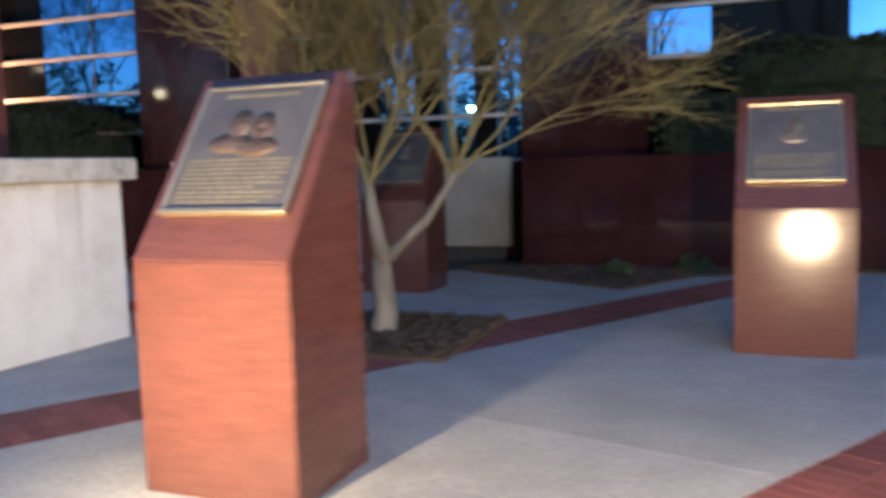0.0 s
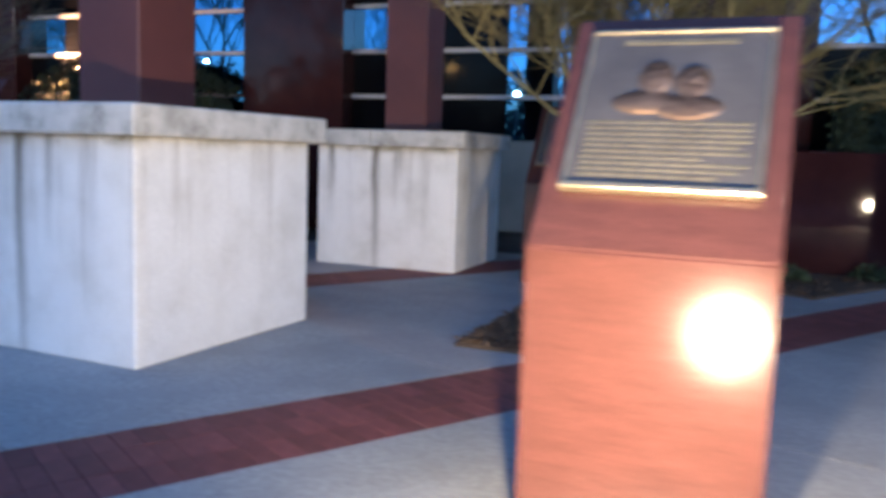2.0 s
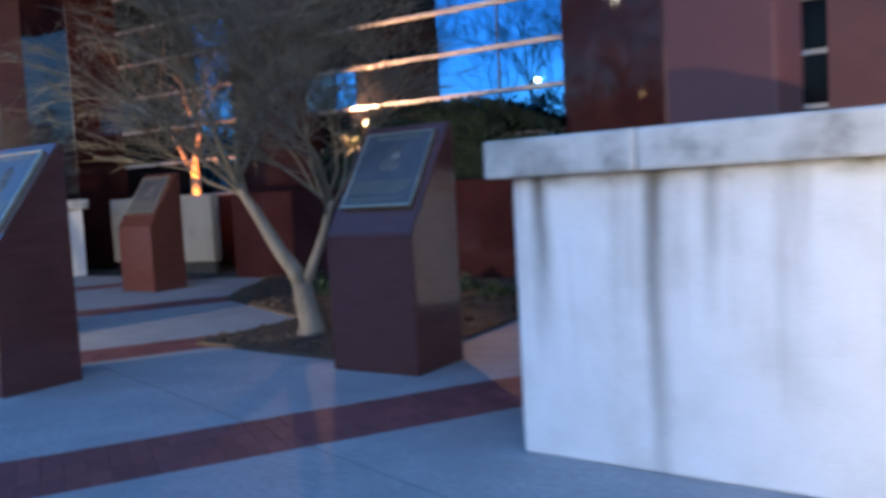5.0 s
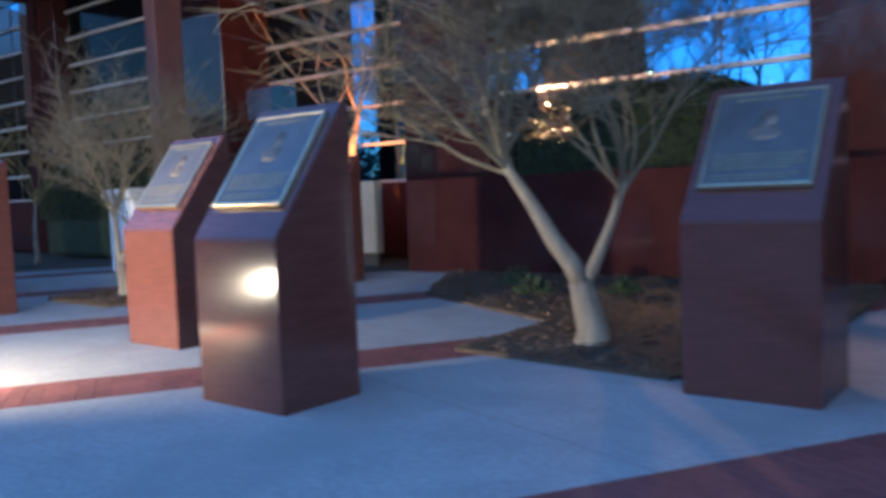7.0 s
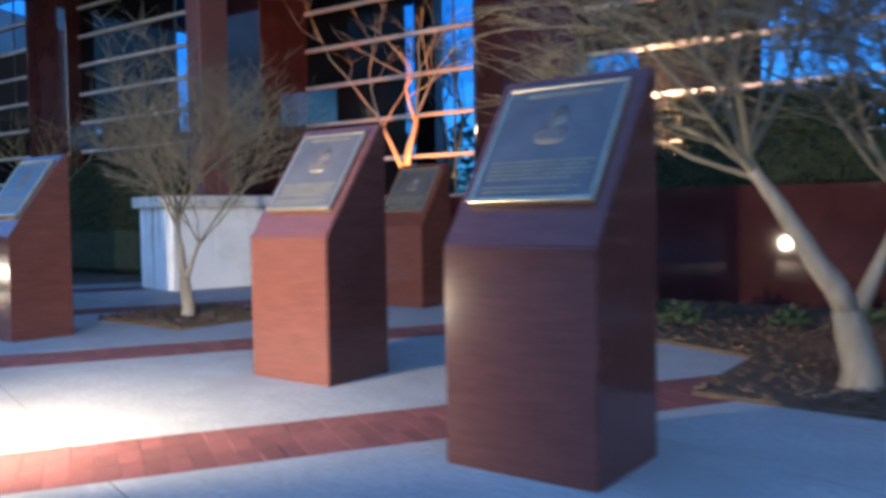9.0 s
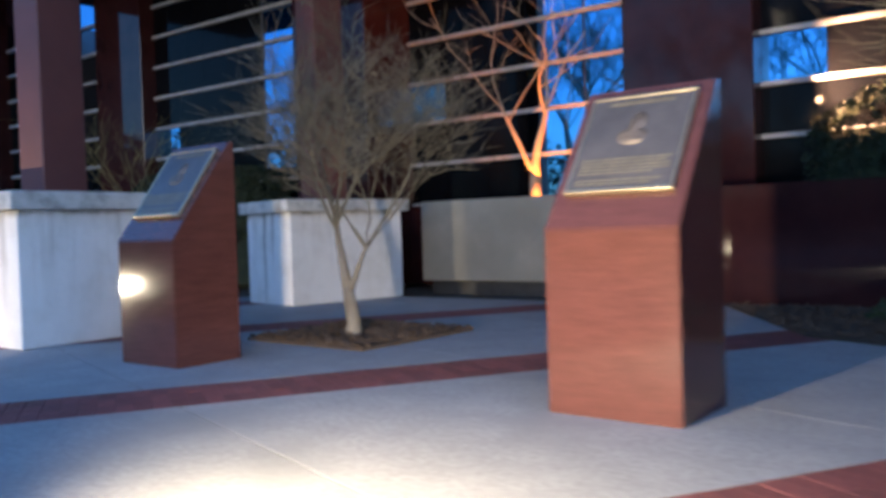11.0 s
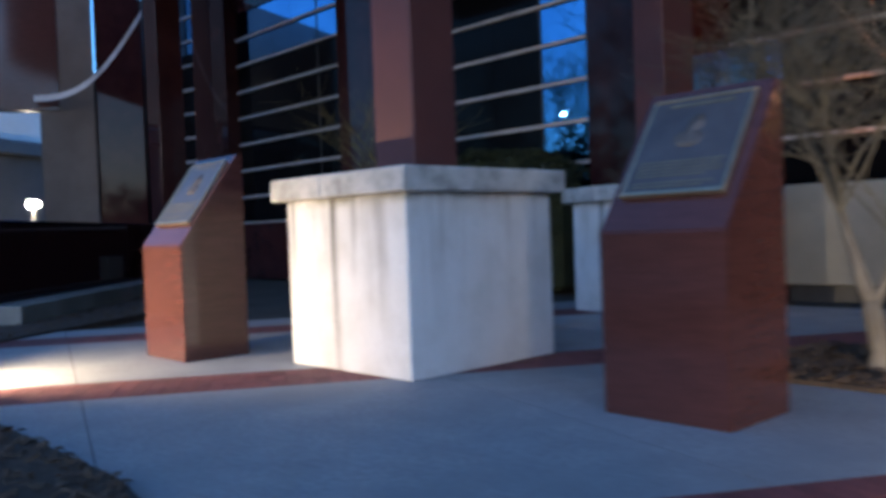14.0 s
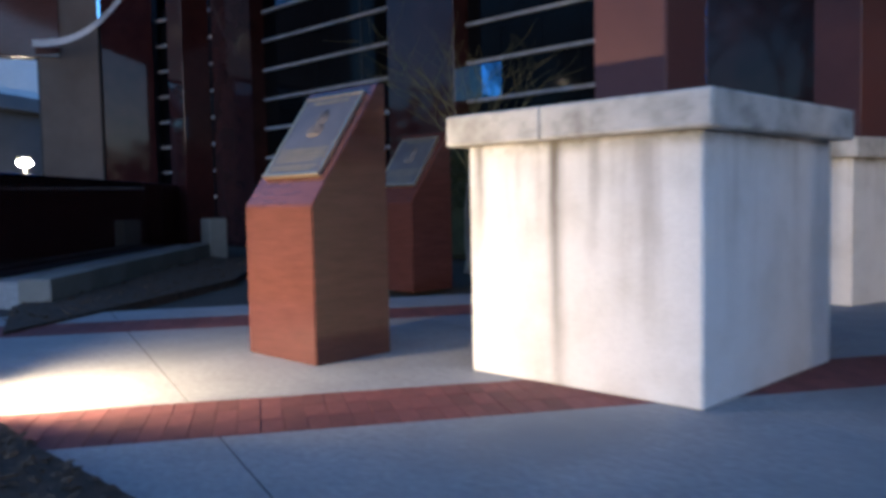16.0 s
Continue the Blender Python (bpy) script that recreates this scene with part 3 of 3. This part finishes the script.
def low_shrub(x, y, size, seed):
    rnd = random.Random(seed)
    bm = bmesh.new()
    for k in range(260):
        a, r = rnd.uniform(0, math.tau), size * math.sqrt(rnd.random())
        c0 = Vector((r * math.cos(a), r * math.sin(a), 0.02 + rnd.random() * size * 0.8 * (1 - (r / size) ** 2) + 0.02))
        u = Vector((rnd.gauss(0, 1), rnd.gauss(0, 1), rnd.gauss(0.4, 1))).normalized()
        v = u.cross(Vector((rnd.gauss(0, 1), rnd.gauss(0, 1), rnd.gauss(0, 1)))).normalized()
        q = rnd.uniform(0.02, 0.045)
        bm.faces.new([bm.verts.new(c0 + u * q), bm.verts.new(c0 + v * q * 0.5), bm.verts.new(c0 - u * q), bm.verts.new(c0 - v * q * 0.5)])
    top = tagged(empty("low_shrub", pose(x, y, 0.02)), "small dark green shrub growing in bark mulch", "shrub", "low shrubs in the bed")
    part("foliage", bm, SHRUB, top)
    bm = bmesh.new()
    tube(bm, [Vector((0, 0, -0.04)), Vector((0, 0, size * 0.5))], [0.02, 0.01], 6)
    part("stem", bm, BARK, top)


SHRUB = surface("shrub_leaf", [(0.3, (0.02, 0.034, 0.014)), (0.7, (0.045, 0.07, 0.026))], 5, (0.7, 0.9), 30)
for k, (x, y, size) in enumerate(((-9.9, 11.4, 0.24), (-8.9, 11.6, 0.2), (-8.1, 11.9, 0.26), (-7.4, 11.3, 0.22), (-10.5, 12.3, 0.25), (0.6, 11.2, 0.2), (1.5, 11.6, 0.24))):
    low_shrub(x, y, size, 40 + k)


# ---------------------------------------------------------------- trees
def tree(name, x, y, label, bole, stems, seed=1, reach=1.5, kids=(5, 5, 5, 4), bark=None, twig=None, droop=0.0, lift=0.5, fine=0.0034, scale=1.0):
    """bole: the fork's place over the foot and the trunk's radius; stems: (direction, length, radius) from the fork; reach: the length of the first limbs."""
    rnd = random.Random(seed)
    top = tagged(empty(name, pose(x, y, 0.0) @ Matrix.Scale(scale, 4)), label, "tree", "trees of the plaza")
    big, small = bmesh.new(), bmesh.new()

    def grow(start, direction, length, radius, level):
        n = 6 if level < 2 else 4 if level < 4 else 3
        wob = 0.16 if level else 0.07
        pts, rad, p, d = [start], [radius], start.copy(), direction.normalized()
        for i in range(n):
            d = (d + Vector((rnd.gauss(0, wob), rnd.gauss(0, wob), rnd.gauss(0.03 - droop * (level > 2), wob * 0.7)))).normalized()
            p = p + d * length / n
            pts.append(p.copy())
            rad.append(radius * (1 - (0.58 if level == 0 else 0.60) * (i + 1) / n))
        sides = 9 if level == 0 else 6 if level == 1 else 4 if level == 2 else 3
        tube(big if level == 0 else small, pts, rad, sides)
        if level >= len(kids):
            return
        count = kids[level]
        spin = rnd.uniform(0, math.tau)
        for k in range(count):
            at = (0.80 + 0.2 * k / max(count - 1, 1)) if level == 0 else rnd.uniform(0.30, 1.0)
            j = min(int(at * n), n - 1)
            q = pts[j].lerp(pts[j + 1], min(1.0, at * n - j))
            turn = spin + k * math.tau / count + rnd.uniform(-0.5, 0.5)
            out = Vector((math.cos(turn), math.sin(turn), 0))
            rise = rnd.uniform(0.5, 1.3) * lift * 2 if level == 0 else rnd.uniform(-0.25, 0.9) * lift
            nd = (d * (0.45 if level == 0 else 0.8) + out * rnd.uniform(0.55, 1.0) + Vector((0, 0, rise))).normalized()
            l2 = reach * rnd.uniform(0.8, 1.15) if level == 0 else length * rnd.uniform(0.42, 0.72)
            grow(q, nd, l2, max(fine, radius * (0.46 if level else 0.29) * rnd.uniform(0.8, 1.2)), level + 1)

    fork = Vector((bole[0], bole[1], bole[2]))
    ring = [(-0.06, 1.5), (0.05, 1.2), (0.3, 1.03), (0.7, 0.92), (1.0, 0.80)]
    tube(big, [Vector((0, 0, k)) if k < 0.06 else fork * k + Vector((0.02 * math.sin(5 * k), 0, 0)) for k, _ in ring], [bole[3] * w for _, w in ring], 10)
    for direction, length, radius in stems:
        grow(fork - Vector((0, 0, 0.04)), Vector(direction), length, radius, 0)
    part("trunk", big, bark or BARK, top, smooth=True)
    part("crown", small, twig or TWIG, top)
    return top


tree("leaning_tree", -1.25, 7.75, "leaning multi-stemmed tree with a dense crown of bare olive twigs",
     (0.02, 0.0, 0.62, 0.095), [((-0.08, 0, 1), 0.75, 0.074), ((1.0, 0.1, 1), 1.0, 0.052)], seed=11, reach=1.65, kids=(9, 8, 8, 6), droop=0.05, lift=0.38)
tree("leaning_tree", -8.23, 8.76, "pale-barked leaning tree with a wide crown of bare twigs",
     (-0.06, 0.0, 0.50, 0.115), [((-0.42, -0.05, 1), 1.2, 0.084), ((0.62, 0.1, 1), 0.85, 0.058)], seed=5, reach=1.6, kids=(9, 7, 7, 6), droop=0.05, lift=0.32, twig=GREY_TWIG)
tree("young_tree", -15.04, 9.95, "young grey-barked tree with fine bare twigs",
     (-0.03, 0.0, 0.48, 0.070), [((-0.55, 0.0, 1), 0.75, 0.055), ((0.30, 0.1, 1), 0.5, 0.036)], seed=8, reach=1.35, kids=(6, 7, 6, 5), droop=0.02, lift=0.36, twig=GREY_TWIG)
tree("uplit_tree", -15.55, 15.75, "smooth-barked tree lit orange from below",
     (0.0, 0.0, 1.85, 0.11), [((0.02, 0.0, 1), 1.2, 0.08), ((-0.6, -0.05, 1), 1.2, 0.05)], seed=24, reach=1.9, kids=(3, 3, 3), bark=SMOOTH_BARK, twig=SMOOTH_BARK, lift=0.75)
for k in range(9):
    rt = random.Random(70 + k)
    tree("street_tree", -60 + 7.6 * k + rt.uniform(-1.5, 1.5), -13 - rt.uniform(0, 8), "tall bare street tree standing across the path",
         (0.1, 0.0, 2.0, 0.16), [((0.1, 0.0, 1), 2.2, 0.12), ((-0.5, 0.2, 1), 2.0, 0.08), ((0.4, -0.3, 1), 2.0, 0.07)], seed=90 + k, reach=2.6, kids=(5, 5, 4, 4), lift=0.7, fine=0.007, scale=rt.uniform(1.7, 2.2))
tree("shaded_tree", -23.4, 14.3, "slender bare tree in shade near the windows",
     (0.0, 0.0, 0.5, 0.055), [((-0.15, 0.0, 1), 1.0, 0.04), ((0.25, 0.0, 1), 0.9, 0.035)], seed=31, reach=1.6, kids=(4, 4, 4), lift=0.7)


# ---------------------------------------------------------------- lamps
def floodlight(x, y, z, target, power, cone, label):
    a = math.degrees(math.atan2(target[1] - y, target[0] - x)) - 90
    top = tagged(empty("floodlight", pose(x, y, 0, 0, 0, a)), label, "floodlight", "ground floodlights")
    boxed("stake", (-0.012, -0.012, -0.05, 0.012, 0.012, z - 0.05), BLACK, top)
    bm = bmesh.new()
    for dims in ((-0.11, -0.10, z - 0.075, 0.11, -0.085, z + 0.075), (-0.11, -0.085, z + 0.06, 0.11, 0.0, z + 0.075), (-0.11, -0.085, z - 0.075, 0.11, 0.0, z - 0.06), (-0.11, -0.085, z - 0.06, -0.098, 0.0, z + 0.06), (0.098, -0.085, z - 0.06, 0.11, 0.0, z + 0.06)):
        box(bm, *dims)
    part("housing", bm, BLACK, top, "black metal floodlight housing")
    boxed("lens", (-0.065, -0.06, z - 0.055, 0.065, -0.05, z + 0.055), LAMP_GLASS, top, label="glowing lamp glass")
    d = Vector((target[0] - x, target[1] - y, 0)).normalized()
    spot("floodlight_beam", (x + d.x * 0.02, y + d.y * 0.02, z), target, power, WARM, cone, 0.04, 1.0)


for x, y, z, target, power, cone, label in FLOODS:
    floodlight(x, y, z, target, power, cone, label)


# ---------------------------------------------------------------- left end of the plaza
def run_wall(name, a, b, width, z0, z1, material, label, category, bevel=0.01):
    a, b = Vector((*a, 0)), Vector((*b, 0))
    ang = math.degrees(math.atan2(b.y - a.y, b.x - a.x))
    ob = boxed(name, (0, -width / 2, z0, (b - a).length, width / 2, z1), material, None, bevel)
    ob.matrix_world = pose(a.x, a.y, 0, 0, 0, ang)
    return tagged(ob, label, category, kind="structure")


run_wall("kerb_wall", (-24.85, 8.65), (-29.9, 14.4), 0.34, -0.1, 0.27, PALE, "low pale concrete kerb wall beside mulch", "kerb")
bm = bmesh.new()
prism(bm, [(-25.02, 8.62), (-30.05, 14.35), (-31.05, 14.75), (-25.55, 8.45)], -0.1, 0.23)
tagged(part("walkway", bm, PAVING), "narrow raised concrete walkway behind a low kerb", "walkway", kind="structure")
run_wall("side_wall", (-25.7, 8.3), (-31.4, 14.9), 0.4, -0.1, 1.42, DARK_GRANITE, "low dark granite wall at the plaza's end", "wall")
run_wall("side_wall", (-25.7, 8.3), (-34.0, 4.0), 0.4, -0.1, 1.42, DARK_GRANITE, "low dark granite wall turning away from the plaza", "wall")

# added wall, blocks the sky that shows between the wing walls
run_wall("wing_wall", (-38.6, 15.6), (-37.2, 19.2), 0.3, -0.1, 6.2, NEAR_BLACK, "added near-black wall blocking sky gaps in the far wing", "wall")
boxed("step_block", (-0.18, -0.18, -0.05, 0.18, 0.18, 0.74), PALE, None, 0.012).matrix_world = pose(-29.7, 14.5, 0, 0, 0, GRID)
tagged(bpy.data.objects["step_block"], "short pale concrete block beside the walkway", "block")
entrance_pier = tagged(empty("entrance_pier", pose(-30.6, 14.7, 0, 0, 0, GRID)), "tall dark red stone pier in shade", "pier")
boxed("shaft", (-0.3, -0.3, 0.35, 0.3, 0.3, 7.6), DARK_GRANITE, entrance_pier, 0.01)
boxed("base", (-0.36, -0.36, -0.05, 0.36, 0.36, 0.35), DARK_GRANITE, entrance_pier, 0.01)
# added wall, hides slivers of sky beside the passage
run_wall("wing_wall", (-39.6, 18.6), (-36.2, 21.4), 0.3, -0.1, 9.0, NEAR_BLACK, "added near-black wall blocking the sky behind the open passage", "wall")
wing_window = tagged(empty("window_wing", pose(-36.3, 17.75, 0, 0, 0, 3.0)), "dark window strip with pale mullions in the far wing", "window", kind="structure")
# reflections set by material here too: near-black below, mirror for sky above
boxed("pane", (0, 0.02, 0.3, 2.9, 0.05, 6.3), DARK_PANE, wing_window)
boxed("pane", (0, 0.02, 6.3, 2.9, 0.05, 8.8), MIRROR, wing_window)
for k in range(12):
    boxed("mullion", (0, -0.045, 0.5 + 0.68 * k, 2.9, 0.02, 0.564 + 0.68 * k), ALU, wing_window, 0.004)
boxed("backing", (0, 0.3, -0.1, 2.9, 0.5, 9.0), NEAR_BLACK, wing_window)
WHITE_RENDER = surface("pale_render", [(0.3, (0.68, 0.68, 0.68)), (0.7, (0.80, 0.80, 0.80))], 0.5, (0.8, 0.9), 10)
far = tagged(empty("far_building", pose(-56.0, 18.0, 0, 0, 0, -65)), "low grey building with a dark roof, seen through a passage", "building")
boxed("wall", (-7, 0, -0.1, 12, 6, 4.9), surface("far_render", [(0.3, (0.045, 0.045, 0.05)), (0.7, (0.08, 0.08, 0.085))], 0.5, (0.8, 0.9), 10), far)
boxed("roof", (-7.4, -0.5, 4.9, 12.4, 6.4, 5.5), surface("far_roof", [(0.3, (0.05, 0.06, 0.08)), (0.7, (0.08, 0.09, 0.11))], 0.5, (0.6, 0.8), 10), far, 0.05)
boxed("upper_wall", (-7, 3.0, 5.5, 12, 6.0, 8.4), WHITE_RENDER, far, label="pale upper storey")
boxed("lit_window_band", (-6.8, 2.90, 5.9, 11.8, 2.96, 7.6), glowing("lit_far_windows", (0.80, 0.88, 1.0), 0.17), far, label="row of lit windows")
for k in range(18):
    boxed("window_post", (-6.7 + 1.05 * k, 2.84, 5.52, -6.5 + 1.05 * k, 2.90, 6.5), BLACK, far)
for k in range(6):
    boxed("window", (-6 + 3 * k, -0.04, 1.2, -4.4 + 3 * k, 0.02, 3.6), DARK_PANE, far)
BUFF = surface("buff_stone_wall", [(0.3, (0.10, 0.075, 0.06)), (0.7, (0.15, 0.115, 0.095))], 0.8, (0.7, 0.9), 40, blotch=(0.2, 0.15, 0.12))
WHITE = surface("white_banner", [(0.3, (0.30, 0.30, 0.31)), (0.7, (0.6, 0.6, 0.6))], 2, (0.6, 0.8), 40)
run_wall("wing_wall", (-37.7, 15.2), (-37.0, 16.45), 0.5, -0.1, 9.0, BUFF, "buff stone wall of the building's far wing", "wall")
run_wall("wing_wall", (-36.95, 16.5), (-36.3, 17.6), 0.5, -0.1, 9.0, DARK_GRANITE, "dark red granite wall of the building's far wing", "wall")
run_wall("wing_beam", (-40.6, 10.0), (-37.45, 15.64), 0.6, 4.85, 9.0, GRANITE, "dark polished granite beam bridging an open passage", "beam")


def banner():
    """A white strip that hangs in a shallow curve."""
    bm = bmesh.new()
    rows = []
    for k in range(25):
        u = k / 24
        p = Vector((-37.35, 14.9, 5.0)).lerp(Vector((-35.6, 17.2, 7.4)), u) + Vector((0.35, -0.2, -0.9 * math.sin(math.pi * u) * 0.8))
        rows.append([bm.verts.new(p + Vector((dx, 0, dz))) for dx, dz in ((0, 0), (0.02, 0), (0.02, 0.17), (0, 0.17))])
    for a, b in zip(rows, rows[1:]):
        for i in range(4):
            bm.faces.new((a[i], a[(i + 1) % 4], b[(i + 1) % 4], b[i]))
    bm.faces.new(rows[0]); bm.faces.new(rows[-1])
    bmesh.ops.recalc_face_normals(bm, faces=bm.faces)
    return tagged(part("banner", bm, WHITE), "white cloth strip hung in a shallow curve on a wall", "banner")


banner()


def street_lamp(x, y, h, label, glass):
    top = tagged(empty("street_lamp", pose(x, y, 0)), label, "street lamp", "street lamps round the plaza")
    bm = bmesh.new()
    tube(bm, [Vector((0, 0, -0.1)), Vector((0, 0, h * 0.5)), Vector((0, 0, h))], [0.10, 0.08, 0.05], 8)
    part("pole", bm, BLACK, top, smooth=True)
    boxed("head", (-0.2, -0.2, h, 0.2, 0.2, h + 0.12), BLACK, top, 0.02)
    bm = bmesh.new()
    made = bmesh.ops.create_uvsphere(bm, u_segments=14, v_segments=8, radius=0.24)["verts"]
    for v in made:
        v.co = Vector((v.co.x, v.co.y, h - 0.12 + v.co.z * 0.5))
    part("lamp_glass", bm, glass, top, "glowing lamp glass", smooth=True)
    return top


street_lamp(-36, -30, 9.6, "tall street lamp glowing orange across the road", SODIUM_GLASS)
street_lamp(-27, -30, 7.4, "street lamp glowing orange across the road", SODIUM_GLASS)
for x, h in ((-72.0, 12.6), (-55.0, 9.0), (-31.0, 15.4), (-23.4, 5.9)):
    street_lamp(x, -34, h, "tall street lamp glowing white across the road", LAMP_GLASS)
street_lamp(-45.5, 18.4, 2.7, "low lamp glowing white beyond the passage", LAMP_GLASS)

# ---------------------------------------------------------------- distance behind the path, seen in the glass
def treeline(seed):
    rnd = random.Random(seed)
    bm = bmesh.new()
    for k in range(520):
        a = rnd.uniform(math.pi * 0.80, math.pi * 2.1)
        r = rnd.uniform(55, 75)
        x, y = -10 + r * math.cos(a), r * math.sin(a)
        h = rnd.uniform(4.5, 11.0) + 4.5 * noise.noise(Vector((a * 5, 1.0, 0.0)))
        for j in range(130):
            f = rnd.random() ** 0.8
            w = 0.5 + 1.6 * math.sin(math.pi * min(1, 0.15 + f * 0.85))
            c = Vector((x + rnd.gauss(0, w), y + rnd.gauss(0, w), h * f))
            q = rnd.uniform(0.12, 0.34)
            vs = [bm.verts.new(c + q * Vector((rnd.gauss(0, 1), rnd.gauss(0, 1), rnd.gauss(0, 0.8)))) for _ in range(4)]
            bm.faces.new((vs[0], vs[1], vs[2])), bm.faces.new((vs[0], vs[2], vs[3])), bm.faces.new((vs[0], vs[3], vs[1]))
    ob = part("backdrop", bm, FAR_LEAF)
    return tagged(ob, "dark line of distant trees against the evening sky", "backdrop", kind="structure")


treeline(2)
bm = bmesh.new()
prism(bm, [(-10 + r * math.cos(math.pi * (0.8 + 1.3 * k / 40)), r * math.sin(math.pi * (0.8 + 1.3 * k / 40))) for r, ks in ((78, range(41)), (80, range(40, -1, -1))) for k in ks], -0.2, 3.2)
tagged(part("far_bank", bm, FAR_LEAF), "low dark bank of distant undergrowth", "bank", kind="structure")

# ---------------------------------------------------------------- brick bands
BL, BW = WIDE / 3, 0.105
bm = bmesh.new()
box(bm, 0.002, 0.0015, -0.04, BL - 0.002, BW - 0.0015, 0.0)
topv = [e for e in bm.edges if all(v.co.z > -0.01 for v in e.verts)]
bmesh.ops.bevel(bm, geom=topv, offset=0.0018, segments=1, affect="EDGES")
brick_mesh = bpy.data.meshes.new("brick")
bm.to_mesh(brick_mesh)
bm.free()
brick_mesh.materials.append(BRICK)
brick_pts = [v.co.copy() for v in brick_mesh.vertices]
brick_faces = [tuple(p.vertices) for p in brick_mesh.polygons]
ANG = math.degrees(math.atan2(DIR.y, DIR.x))
for bi, c in enumerate(BANDS):
    q = Vector(uv(c, 0))
    base = pose(q.x, q.y, 0, 0, 0, ANG - 90)
    # local x runs across the band, local y along it
    lo, hi = -15.0, 24.0
    edge = fac(0, 1.5)
    den = DIR.x * SA - DIR.y * CA
    hi = min(hi, -((q.x - edge.x) * SA - (q.y - edge.y) * CA) / den)
    lo = max(lo, (-6.0 - q.y) / DIR.y)
    band = tagged(boxed("brick_band", (0, lo, -0.10, WIDE, hi, -0.006), MORTAR), "diagonal band of red paving bricks across the concrete", "brick band", "brick bands", "structure")
    band.matrix_world = base
    near = (6.2 - q.y) / DIR.y
    first_row = int((near - 4.0 - lo) / BW)
    rows = int((hi - lo) / BW)
    verts, faces = [], []
    rnd = random.Random(bi)
    for r in range(rows):
        for k in range(3):
            x, y, z = k * BL, lo + r * BW, rnd.uniform(-0.0015, 0.001)
            if first_row <= r < first_row + 98:
                ob = new("brick", brick_mesh)
                ob.parent = band
                ob.location = (x, y, z)
            else:
                n0 = len(verts)
                verts += [(p.x + x, p.y + y, p.z + z) for p in brick_pts]
                faces += [tuple(i + n0 for i in f) for f in brick_faces]
    me = bpy.data.meshes.new("far_bricks")
    me.from_pydata(verts, [], faces)
    me.materials.append(BRICK)
    ob = new("far_bricks", me)
    ob.parent = band
    ob["kind"] = "stuff"
